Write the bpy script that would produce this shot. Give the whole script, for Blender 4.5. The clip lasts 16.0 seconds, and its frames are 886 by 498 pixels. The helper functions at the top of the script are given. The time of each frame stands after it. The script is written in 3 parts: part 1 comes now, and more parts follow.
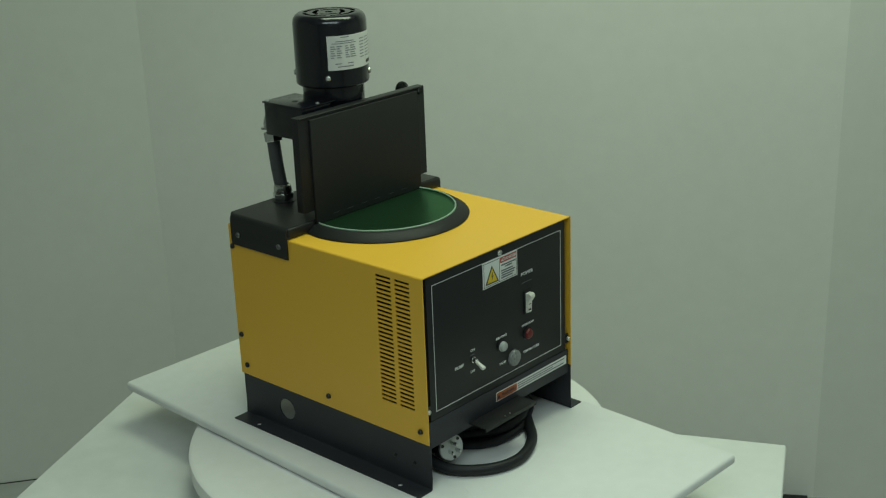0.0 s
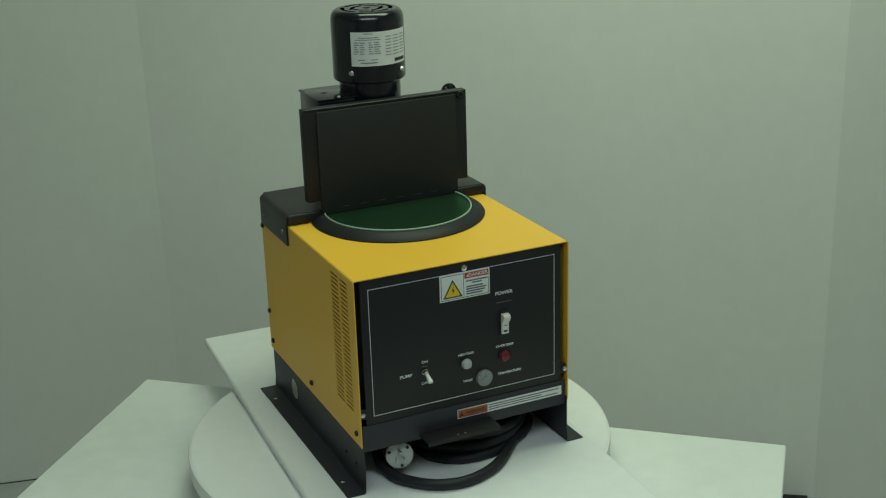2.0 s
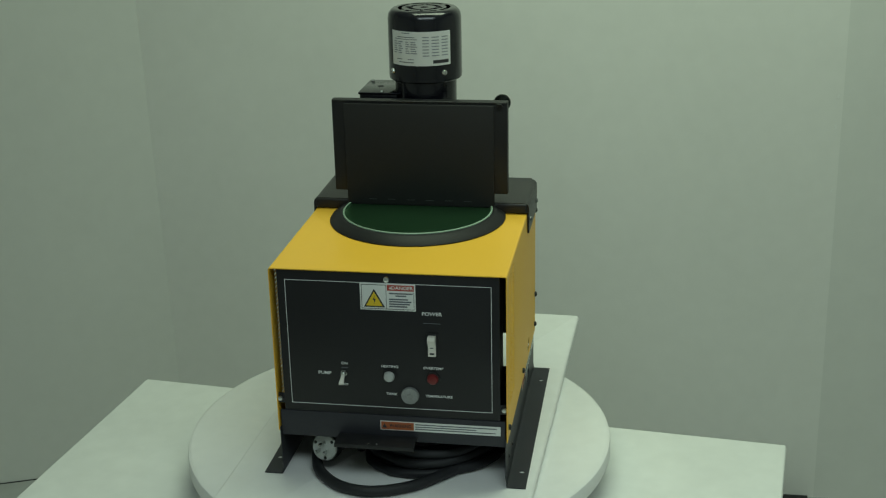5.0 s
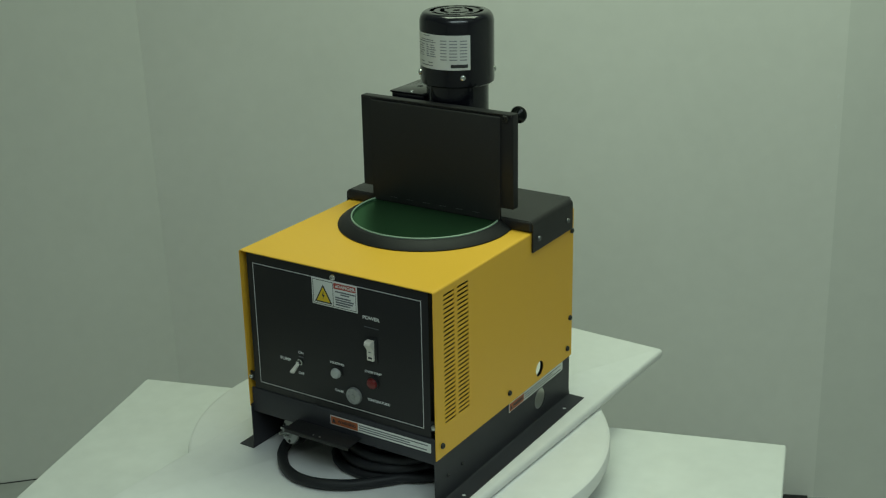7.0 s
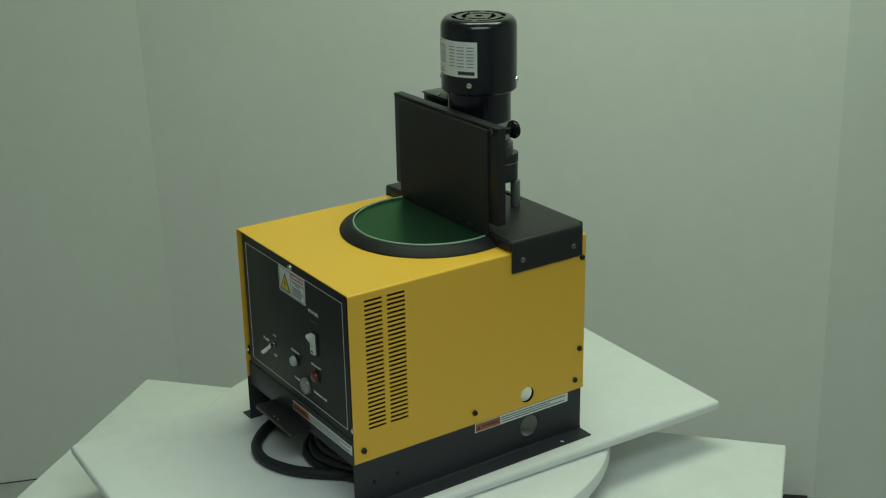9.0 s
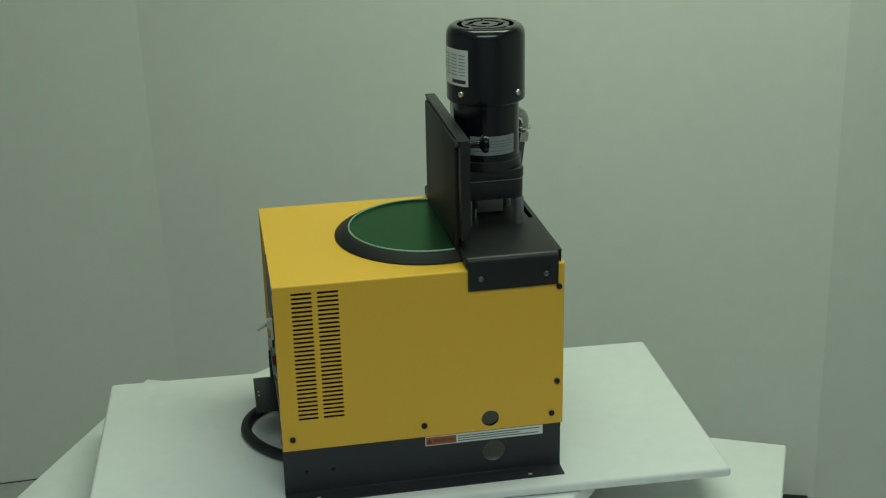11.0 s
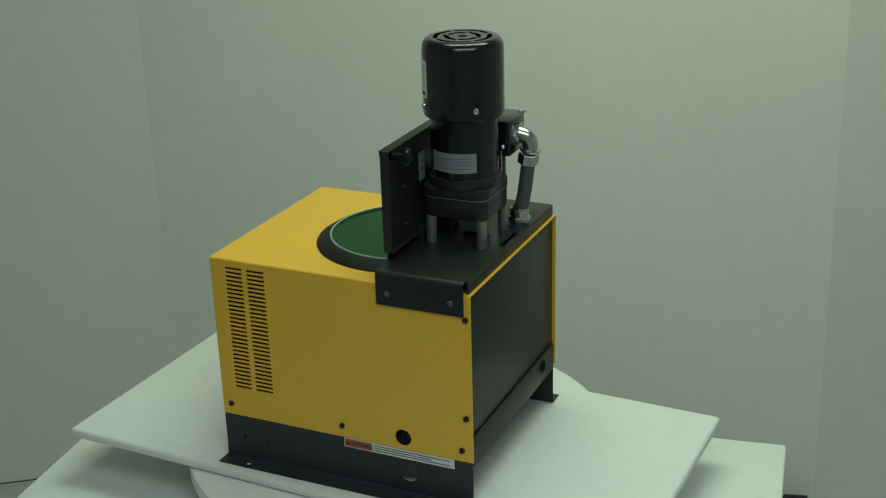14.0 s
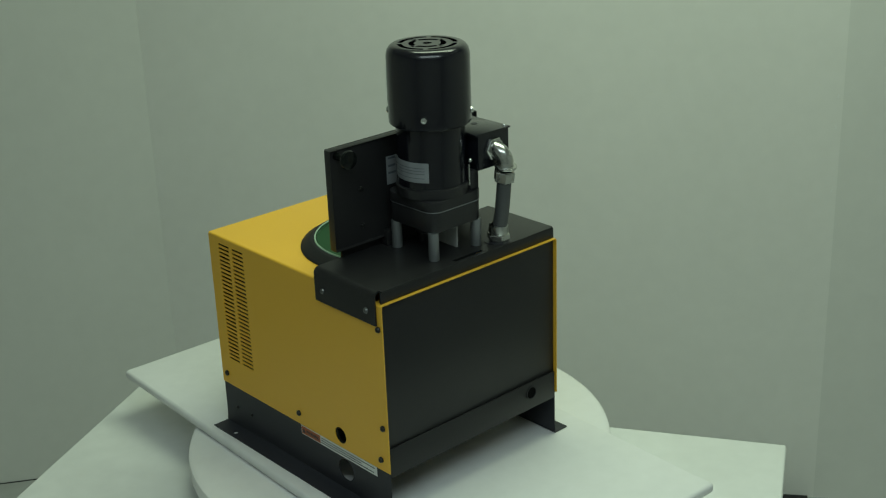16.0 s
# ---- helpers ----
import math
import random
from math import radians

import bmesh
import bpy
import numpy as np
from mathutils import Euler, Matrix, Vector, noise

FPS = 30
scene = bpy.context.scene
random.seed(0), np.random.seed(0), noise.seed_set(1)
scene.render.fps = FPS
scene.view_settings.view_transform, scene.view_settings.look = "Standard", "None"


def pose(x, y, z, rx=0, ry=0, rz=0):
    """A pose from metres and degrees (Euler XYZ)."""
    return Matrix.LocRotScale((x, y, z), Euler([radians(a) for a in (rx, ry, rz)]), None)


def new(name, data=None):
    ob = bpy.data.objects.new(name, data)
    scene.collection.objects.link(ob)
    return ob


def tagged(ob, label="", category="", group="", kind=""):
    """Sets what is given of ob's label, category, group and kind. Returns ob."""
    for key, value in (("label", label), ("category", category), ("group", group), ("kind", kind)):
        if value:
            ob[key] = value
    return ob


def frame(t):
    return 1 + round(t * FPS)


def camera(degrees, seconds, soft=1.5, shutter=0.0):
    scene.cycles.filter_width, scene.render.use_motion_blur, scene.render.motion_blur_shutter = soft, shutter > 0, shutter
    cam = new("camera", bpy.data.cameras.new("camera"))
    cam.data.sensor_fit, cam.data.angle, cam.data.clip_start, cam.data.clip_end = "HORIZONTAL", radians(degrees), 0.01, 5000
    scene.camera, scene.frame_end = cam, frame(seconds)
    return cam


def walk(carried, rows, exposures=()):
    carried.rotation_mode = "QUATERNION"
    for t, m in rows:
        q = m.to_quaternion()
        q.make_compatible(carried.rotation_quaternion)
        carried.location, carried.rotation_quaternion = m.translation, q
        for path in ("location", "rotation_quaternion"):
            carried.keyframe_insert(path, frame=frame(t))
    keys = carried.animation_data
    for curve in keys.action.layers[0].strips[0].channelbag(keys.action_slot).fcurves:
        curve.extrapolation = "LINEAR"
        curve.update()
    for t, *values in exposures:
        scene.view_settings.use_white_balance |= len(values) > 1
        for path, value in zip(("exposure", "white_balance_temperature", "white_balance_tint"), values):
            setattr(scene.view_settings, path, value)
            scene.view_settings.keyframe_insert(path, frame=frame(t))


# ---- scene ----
cam = camera(37.79, 16.0, soft=1.2)
EYE = pose(0.0, -1.8190, 0.9607, 69.488, 1.952, -3.192)
TURN = [(0, 45.03), (1, 33.52), (2, 22.03), (3, 10.46), (4, -0.92), (6.5, -29.78), (7.5, -41.29), (8.5, -53.12), (11, -82.62), (12, -94.2), (13, -105.79), (14, -117.47), (15, -129.08), (16, -140.66)]
TILT = (-0.748, 0.658)
AXIS = (-0.0285, 0.1887)
walk(cam, [(0.0, EYE), (16.0, EYE)], exposures=[(0.0, 0.0), (16.0, 0.0)])

# ---- light: soft ceiling lamps with a slightly green tube colour ----
world = bpy.data.worlds.new("room_world")
world.use_nodes = True
world.node_tree.nodes["Background"].inputs[0].default_value = (0.78, 0.9, 0.8, 1)
world.node_tree.nodes["Background"].inputs[1].default_value = 0.03
scene.world = world


def ceiling_lamp(x, y, sx, sy, watts, colour):
    data = bpy.data.lights.new("ceiling_lamp", "AREA")
    data.shape, data.size, data.size_y, data.energy, data.color = "RECTANGLE", sx, sy, watts, colour
    lamp = new("ceiling_lamp", data)
    lamp.matrix_basis = pose(x, y, 1.70)
    return lamp


ceiling_lamp(0.36, 0.12, 1.3, 0.5, 15.4, (0.80, 1.0, 0.72))
ceiling_lamp(0.18, -1.5, 1.6, 0.6, 14.4, (0.80, 1.0, 0.98))


# ---- materials ----
def material(name, colour, rough=0.5, metal=0.0, spread=0.06, grain=60.0, stain=4.0, bump=0.0, coat=0.0, rough_spread=0.08, gloss=0.5):
    m = bpy.data.materials.new(name)
    m.use_nodes = True
    nt = m.node_tree
    b = nt.nodes["Principled BSDF"]
    co = nt.nodes.new("ShaderNodeTexCoord")
    fine, wide = nt.nodes.new("ShaderNodeTexNoise"), nt.nodes.new("ShaderNodeTexNoise")
    fine.inputs["Scale"].default_value, wide.inputs["Scale"].default_value = grain, stain
    fine.inputs["Detail"].default_value, wide.inputs["Detail"].default_value = 6, 4
    add = nt.nodes.new("ShaderNodeMath")
    add.operation = "ADD"
    ramp = nt.nodes.new("ShaderNodeMapRange")
    ramp.inputs["From Min"].default_value, ramp.inputs["From Max"].default_value = 0.6, 1.4
    ramp.inputs["To Min"].default_value, ramp.inputs["To Max"].default_value = 1 - spread, 1 + spread
    mul = nt.nodes.new("ShaderNodeVectorMath")
    mul.operation = "SCALE"
    mul.inputs[0].default_value = colour
    for n in (fine, wide):
        nt.links.new(co.outputs["Object"], n.inputs["Vector"])
    nt.links.new(fine.outputs["Fac"], add.inputs[0])
    nt.links.new(wide.outputs["Fac"], add.inputs[1])
    nt.links.new(add.outputs[0], ramp.inputs["Value"])
    nt.links.new(ramp.outputs["Result"], mul.inputs["Scale"])
    nt.links.new(mul.outputs[0], b.inputs["Base Color"])
    rr = nt.nodes.new("ShaderNodeMapRange")
    rr.inputs["From Min"].default_value, rr.inputs["From Max"].default_value = 0.3, 0.7
    rr.inputs["To Min"].default_value, rr.inputs["To Max"].default_value = max(0.02, rough - rough_spread), min(1, rough + rough_spread)
    nt.links.new(wide.outputs["Fac"], rr.inputs["Value"])
    nt.links.new(rr.outputs["Result"], b.inputs["Roughness"])
    b.inputs["Metallic"].default_value = metal
    b.inputs["Coat Weight"].default_value = coat
    b.inputs["Specular IOR Level"].default_value = gloss
    if bump:
        bn = nt.nodes.new("ShaderNodeBump")
        bn.inputs["Strength"].default_value, bn.inputs["Distance"].default_value = bump, 0.0006
        nt.links.new(fine.outputs["Fac"], bn.inputs["Height"])
        nt.links.new(bn.outputs["Normal"], b.inputs["Normal"])
    return m


YELLOW = material("yellow_powder_coat", (0.825, 0.462, 0.041), 0.5, spread=0.03, grain=900, bump=0.12)
BLACK = material("black_powder_coat", (0.0190, 0.0188, 0.0200), 0.40, spread=0.2, grain=900, bump=0.2, gloss=0.3)
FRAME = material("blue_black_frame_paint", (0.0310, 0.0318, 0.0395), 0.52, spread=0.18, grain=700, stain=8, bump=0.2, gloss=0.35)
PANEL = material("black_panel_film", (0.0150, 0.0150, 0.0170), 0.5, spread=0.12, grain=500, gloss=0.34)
GLOSS = material("black_gloss_enamel", (0.0055, 0.0058, 0.0100), 0.20, spread=0.15, grain=300, coat=0.15, rough_spread=0.04)
CAST = material("black_cast_metal", (0.020, 0.020, 0.022), 0.36, spread=0.25, grain=400, bump=0.25)
KNOB = material("black_phenolic", (0.005, 0.0065, 0.006), 0.22, spread=0.1, gloss=0.2)
RUBBER = material("black_rubber", (0.015, 0.016, 0.018), 0.5, spread=0.2, grain=300, gloss=0.35)
CABLE = material("black_cable_sheath", (0.016, 0.017, 0.020), 0.5, spread=0.15, grain=200, gloss=0.3)
GREEN = material("green_tank_lining", (0.030, 0.120, 0.048), 0.4, spread=0.18, grain=90, stain=12)
GREENLIP = material("green_lining_edge", (0.30, 0.44, 0.33), 0.45, spread=0.12, grain=200)
COVER = material("green_satin_cover", (0.036, 0.090, 0.047), 0.31, metal=0.72, spread=0.10, grain=220, stain=9, rough_spread=0.04, gloss=0.4)
COVER.node_tree.nodes["Principled BSDF"].inputs["Specular Tint"].default_value = (0.55, 0.95, 0.62, 1)
SHIELD = material("matt_black_shield", (0.023, 0.023, 0.0235), 0.62, spread=0.12, grain=500, gloss=0.26)
RING = material("matt_black_ring", (0.013, 0.0135, 0.015), 0.58, spread=0.15, grain=300, gloss=0.28)
STEEL = material("galvanised_steel", (0.55, 0.56, 0.54), 0.25, 1.0, spread=0.12, grain=200, stain=30)
ZINC = material("zinc_screw", (0.66, 0.68, 0.66), 0.28, 1.0, spread=0.1)
DULLZINC = material("dull_zinc_screw", (0.16, 0.165, 0.165), 0.35, 0.7, spread=0.15)
DARKZINC = material("black_oxide_screw", (0.03, 0.03, 0.03), 0.35, 0.6, spread=0.2)
ALU = material("grey_aluminium_post", (0.32, 0.34, 0.35), 0.42, 0.7, spread=0.08)
BARE = material("bare_rolled_steel", (0.42, 0.43, 0.42), 0.55, 0.25, spread=0.15, grain=150, stain=20)
# near-white, so the seam glints are in the colour
SCRAP = material("seam_glint_scrap", (0.86, 0.87, 0.85), 0.2, spread=0.02)
CONDUIT = material("grey_conduit_jacket", (0.075, 0.08, 0.082), 0.45, spread=0.12, grain=250)
LABEL = material("white_label", (0.72, 0.74, 0.72), 0.5, spread=0.05)
SILVER = material("silver_label", (0.30, 0.32, 0.34), 0.42, 0.2, spread=0.15)
INK = material("black_ink", (0.03, 0.03, 0.035), 0.5)
HOLE = material("unlit_hole", (0.002, 0.002, 0.002), 0.9, gloss=0.1)
GREYINK = material("grey_ink", (0.12, 0.13, 0.15), 0.5)
RED = material("red_ink", (0.42, 0.045, 0.03), 0.5)
ORANGE = material("orange_ink", (0.40, 0.105, 0.035), 0.5)
SIGN = material("yellow_ink", (0.75, 0.52, 0.02), 0.5)
PRINT = material("white_print", (0.74, 0.76, 0.76), 0.5)
WHITEPL = material("white_plastic", (0.74, 0.72, 0.66), 0.35)
FROST = material("frosted_lens", (0.43, 0.45, 0.44), 0.3, spread=0.1, grain=500)
REDLENS = material("red_lens", (0.15, 0.010, 0.011), 0.3, spread=0.15, grain=300)
CLEAR = material("clear_dial", (0.26, 0.27, 0.27), 0.22, 0.3, spread=0.25, grain=250)
FOAM = material("white_wrapped_board", (0.79, 0.79, 0.79), 0.6, spread=0.035, grain=40, stain=5, bump=0.12)
TABLETOP = material("white_table_laminate", (0.78, 0.79, 0.78), 0.55, spread=0.055, grain=30, stain=9, bump=0.05)
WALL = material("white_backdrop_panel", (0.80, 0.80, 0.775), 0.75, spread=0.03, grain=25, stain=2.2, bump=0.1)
# WALL darkened a little: the side panels' weaker light is in this colour
SIDE = material("shaded_backdrop_panel", (0.73, 0.735, 0.71), 0.75, spread=0.03, grain=25, stain=2.2, bump=0.1)
ROOM = material("room_paint", (0.62, 0.62, 0.6), 0.8, spread=0.04, grain=20, stain=1.5)
FLOORM = material("pale_floor", (0.5, 0.51, 0.5), 0.6, spread=0.08, grain=30, stain=3)
DARKFLOOR = material("dark_floor_strip", (0.02, 0.02, 0.022), 0.7, spread=0.2)

# ---- mesh helpers: the machine is drawn about its front foot line, then shifted to the turning axis ----
OFF = Vector((-AXIS[0], -AXIS[1], 0.0))


def obj(name, bm, mat, smooth=35.0):
    bmesh.ops.recalc_face_normals(bm, faces=bm.faces)
    me = bpy.data.meshes.new(name)
    bm.to_mesh(me)
    bm.free()
    me.materials.append(mat)
    if smooth:
        me.polygons.foreach_set("use_smooth", [True] * len(me.polygons))
        me.set_sharp_from_angle(angle=radians(smooth))
    return new(name, me)


def part(name, bm, mat, parent, label="", smooth=35.0):
    """One mesh under a thing or under a part, in the thing's space."""
    bmesh.ops.translate(bm, verts=bm.verts, vec=OFF)
    ob = obj(name, bm, mat, smooth)
    ob.parent = parent
    if label:
        tagged(ob, label)
    return ob


def box(x0, x1, y0, y1, z0, z1, r=0.0, seg=2, bm=None):
    bm = bm or bmesh.new()
    made = bmesh.ops.create_cube(bm, size=1.0)["verts"]
    for v in made:
        v.co = ((x0 + x1) / 2 + v.co.x * (x1 - x0), (y0 + y1) / 2 + v.co.y * (y1 - y0), (z0 + z1) / 2 + v.co.z * (z1 - z0))
    if r:
        edges = list({e for v in made for e in v.link_edges})
        bmesh.ops.bevel(bm, geom=edges, offset=r, segments=seg, profile=0.5, affect="EDGES")
    return bm


def lathe(profile, centre=(0, 0, 0), n=48, axis=None, bm=None):
    """Turns (radius, height) pairs about the z axis, or about the given direction."""
    bm = bm or bmesh.new()
    turn = Vector((0, 0, 1)).rotation_difference(Vector(axis)).to_matrix() if axis else Matrix.Identity(3)
    rings = []
    for r, h in profile:
        if r < 1e-6:
            rings.append([bm.verts.new(Vector(centre) + turn @ Vector((0, 0, h)))])
        else:
            rings.append([bm.verts.new(Vector(centre) + turn @ Vector((r * math.cos(2 * math.pi * k / n), r * math.sin(2 * math.pi * k / n), h))) for k in range(n)])
    for a, b in zip(rings, rings[1:]):
        for k in range(n):
            j = (k + 1) % n
            if len(a) == 1 and len(b) == 1:
                continue
            if len(a) == 1:
                bm.faces.new((a[0], b[j], b[k]))
            elif len(b) == 1:
                bm.faces.new((a[k], a[j], b[0]))
            else:
                bm.faces.new((a[k], a[j], b[j], b[k]))
    return bm


def tube(points, radius, n=14, steps=6, bm=None):
    """A round cable along a smooth line through the points."""
    bm = bm or bmesh.new()
    p = [Vector(q) for q in points]
    line = []
    for i in range(len(p) - 1):
        a, b, c, d = p[max(i - 1, 0)], p[i], p[i + 1], p[min(i + 2, len(p) - 1)]
        for k in range(steps):
            t = k / steps
            line.append(0.5 * (2 * b + (c - a) * t + (2 * a - 5 * b + 4 * c - d) * t * t + (3 * b - a - 3 * c + d) * t ** 3))
    line.append(p[-1])
    up, rings = None, []
    for i, q in enumerate(line):
        way = (line[min(i + 1, len(line) - 1)] - line[max(i - 1, 0)]).normalized()
        if up is None:
            up = way.orthogonal().normalized()
        up = (up - way * up.dot(way)).normalized()
        side = way.cross(up)
        rings.append([bm.verts.new(q + radius * (math.cos(2 * math.pi * k / n) * up + math.sin(2 * math.pi * k / n) * side)) for k in range(n)])
    for a, b in zip(rings, rings[1:]):
        for k in range(n):
            bm.faces.new((a[k], a[(k + 1) % n], b[(k + 1) % n], b[k]))
    bm.faces.new(rings[0])
    bm.faces.new(rings[-1])
    return bm


def rounded_slab(x0, x1, y0, y1, z0, z1, r, edge=0.002, n=6):
    """An upright block with round corners in plan and eased top and bottom edges."""
    bm = bmesh.new()
    def ring(inset, z):
        out = []
        for cx, cy, a0 in ((x1 - r, y1 - r, 0), (x0 + r, y1 - r, 90), (x0 + r, y0 + r, 180), (x1 - r, y0 + r, 270)):
            for k in range(n + 1):
                a = radians(a0 + 90 * k / n)
                out.append(bm.verts.new((cx + (r - inset) * math.cos(a), cy + (r - inset) * math.sin(a), z)))
        return out
    levels = [ring(edge, z0), ring(edge * 0.3, z0 + edge * 0.3), ring(0, z0 + edge), ring(0, z1 - edge), ring(edge * 0.3, z1 - edge * 0.3), ring(edge, z1)]
    for a, b in zip(levels, levels[1:]):
        for k in range(len(a)):
            j = (k + 1) % len(a)
            bm.faces.new((a[k], a[j], b[j], b[k]))
    bm.faces.new(levels[0])
    bm.faces.new(levels[-1])
    return bm


def sheet(us, vs, place, cut=(), rounds=(), bm=None, n=40):
    """A sheet over the grid us x vs; cut: cells left open; rounds: (iu, iv, u, v, radius) cells with a round hole."""
    bm = bm or bmesh.new()
    grid = {}
    def g(i, j):
        if (i, j) not in grid:
            grid[i, j] = bm.verts.new(place(us[i], vs[j]))
        return grid[i, j]
    holes = {(q[0], q[1]): q[2:] for q in rounds}
    for i in range(len(us) - 1):
        for j in range(len(vs) - 1):
            if (i, j) in cut:
                continue
            corners = [g(i + 1, j + 1), g(i, j + 1), g(i, j), g(i + 1, j)]
            if (i, j) not in holes:
                bm.faces.new(corners)
                continue
            u, v, r = holes[i, j]
            ring = [bm.verts.new(place(u + r * math.cos(2 * math.pi * k / n), v + r * math.sin(2 * math.pi * k / n))) for k in range(n)]
            for k in range(n):
                q = int((k + 0.5) * 4 / n)
                bm.faces.new((ring[k], corners[q], ring[(k + 1) % n]))
                if (k + 1) % (n // 4) == 0:
                    bm.faces.new((ring[(k + 1) % n], corners[q], corners[(q + 1) % 4]))
    return bm


def thicken(bm, t):
    bmesh.ops.remove_doubles(bm, verts=bm.verts, dist=1e-5)
    bmesh.ops.recalc_face_normals(bm, faces=bm.faces)
    bmesh.ops.solidify(bm, geom=list(bm.faces), thickness=t)
    return bm


def thicken_inward(bm, t, out):
    """Thickens a flat sheet to the side away from out."""
    level = max(v.co.dot(out) for v in bm.verts)
    for sign in (1, -1):
        made = bm.copy()
        bmesh.ops.recalc_face_normals(made, faces=made.faces)
        bmesh.ops.solidify(made, geom=list(made.faces), thickness=sign * t)
        if max(v.co.dot(out) for v in made.verts) < level + 1e-5:
            break
    bm.free()
    return made


def join(bm, other):
    me = bpy.data.meshes.new("piece")
    other.to_mesh(me)
    other.free()
    bm.from_mesh(me)
    bpy.data.meshes.remove(me)


def curved(cx, cy, r, a0, a1, z0, z1, n=20, bm=None):
    """A label wrapped round an upright cylinder."""
    bm = bm or bmesh.new()
    rows = []
    for k in range(n + 1):
        a = radians(a0 + (a1 - a0) * k / n)
        rows.append([bm.verts.new((cx + q * math.cos(a), cy + q * math.sin(a), z)) for q, z in ((r, z0), (r + 0.0002, z0), (r + 0.0002, z1), (r, z1))])
    for a, b in zip(rows, rows[1:]):
        for k in range(4):
            bm.faces.new((a[k], a[(k + 1) % 4], b[(k + 1) % 4], b[k]))
    bm.faces.new(rows[0])
    bm.faces.new(rows[-1])
    return bm


def screw(name, at, axis, r, mat, parent, label=""):
    """A round-headed screw with a slot."""
    bm = lathe([(r, -0.0008), (r, r * 0.25), (r * 0.8, r * 0.55), (r * 0.35, r * 0.72), (r * 0.3, r * 0.5), (0, r * 0.5)], at, 14, axis)
    return part(name, bm, mat, parent, label)


def lettering(text, size, at, parent, mat, turn=(90, 0, 0), squeeze=1.0):
    cu = bpy.data.curves.new("lettering", "FONT")
    cu.body, cu.size, cu.align_x, cu.align_y, cu.extrude, cu.offset = text, size, "CENTER", "CENTER", 0.00015, size * 0.018
    tmp = new("lettering", cu)
    me = bpy.data.meshes.new_from_object(tmp.evaluated_get(bpy.context.evaluated_depsgraph_get()))
    bpy.data.objects.remove(tmp)
    me.transform(Matrix.Translation(Vector(at) + OFF) @ pose(0, 0, 0, *turn) @ Matrix.Diagonal((squeeze, 1, 1, 1)))
    me.materials.clear()
    me.materials.append(mat)
    ob = new("lettering", me)
    ob.parent = parent
    return ob


def thing(name, label, category, group=""):
    return tagged(new(name), label, category, group)


# ---- setting: backdrop panels, floor, ceiling, room ----
FLOOR, CEIL = -0.82, 1.75
LEFT, RIGHT = (-0.589, 1.377), (1.0425, 0.998)


def wall(name, a, b, label, mat=WALL, thick=0.05):
    """An upright panel from a to b, its face on that line, its thickness behind it."""
    a, b = Vector((*a, 0)), Vector((*b, 0))
    way = (b - a).normalized()
    back = Vector((-way.y, way.x, 0)) * thick
    bm = bmesh.new()
    low = [bm.verts.new(q + Vector((0, 0, FLOOR))) for q in (a, b, b + back, a + back)]
    high = [bm.verts.new(q.co + Vector((0, 0, CEIL - FLOOR))) for q in low]
    bm.faces.new(low)
    bm.faces.new(high)
    for k in range(4):
        bm.faces.new((low[k], low[(k + 1) % 4], high[(k + 1) % 4], high[k]))
    return tagged(obj(name, bm, mat, 0), label, "wall", kind="structure")


FARLEFT, FARRIGHT = (-2.3, 1.128), (2.2, 0.73)
wall("wall_north", LEFT, RIGHT, "plain off-white backdrop panel behind the table")
# both side panels take the darkened copy of WALL as painted shade
wall("wall_north_west", FARLEFT, LEFT, "off-white backdrop panel meeting the next, its shade put into the colour", SIDE)
wall("wall_north_east", RIGHT, FARRIGHT, "off-white backdrop panel beside the seam, its shade put into the colour", SIDE)
wall("wall_west", (-2.3, -3.4), FARLEFT, "plain painted room wall", ROOM)
wall("wall_east", FARRIGHT, (2.2, -3.4), "plain painted room wall", ROOM)
wall("wall_south", (2.2, -3.4), (-2.3, -3.4), "plain painted room wall behind the camera", ROOM)
tagged(obj("floor", box(-2.4, 2.3, -3.5, 1.5, FLOOR - 0.05, FLOOR), FLOORM, 0), "pale plain floor", "floor", kind="structure")
tagged(obj("ceiling", box(-2.4, 2.3, -3.5, 1.5, CEIL, CEIL + 0.05), ROOM, 0), "plain white ceiling", "ceiling", kind="structure")


def along(name, a, b, s0, s1, h, d, mat, label, z=FLOOR):
    """A strip at the foot of a wall from s0 to s1 metres along it."""
    a, b = Vector((*a, 0)), Vector((*b, 0))
    ob = obj(name, box(s0, s1, -d, -0.001, 0, h), mat, 0)
    ob.matrix_basis = Matrix.Translation((a.x, a.y, z)) @ pose(0, 0, 0, 0, 0, math.degrees(math.atan2(b.y - a.y, b.x - a.x)))
    return tagged(ob, label, "trim", kind="structure")


along("trim_dark", LEFT, RIGHT, 1.2, 1.66, 0.004, 0.12, DARKFLOOR, "dark floor strip at the foot of the backdrop")
along("trim_seam", FARLEFT, LEFT, 0.6, 1.7, 0.002, 0.003, DARKFLOOR, "thin dark gap under the backdrop panel")
SEAM = math.degrees(math.atan2(RIGHT[1] - LEFT[1], RIGHT[0] - LEFT[0]))
# small white scraps added where glints show on the seams
for k, (z, h, lean) in enumerate(((0.221, 0.010, 8), (0.149, 0.011, -6), (-0.002, 0.007, 10))):
    bit = obj("tape", box(-0.0022, 0.0022, -0.0006, 0.0, 0, h, 0.0002), SCRAP, 0)
    bit.matrix_basis = pose(RIGHT[0] - 0.012, RIGHT[1] + 0.0015, z, 0, lean, SEAM)
    tagged(bit, "small glossy white scrap standing in for a glint on the backdrop seam", "tape", "tape scraps")
bit = obj("tape", box(-0.0018, 0.0018, -0.0006, 0.0, 0, 0.014, 0.0002), SCRAP, 0)
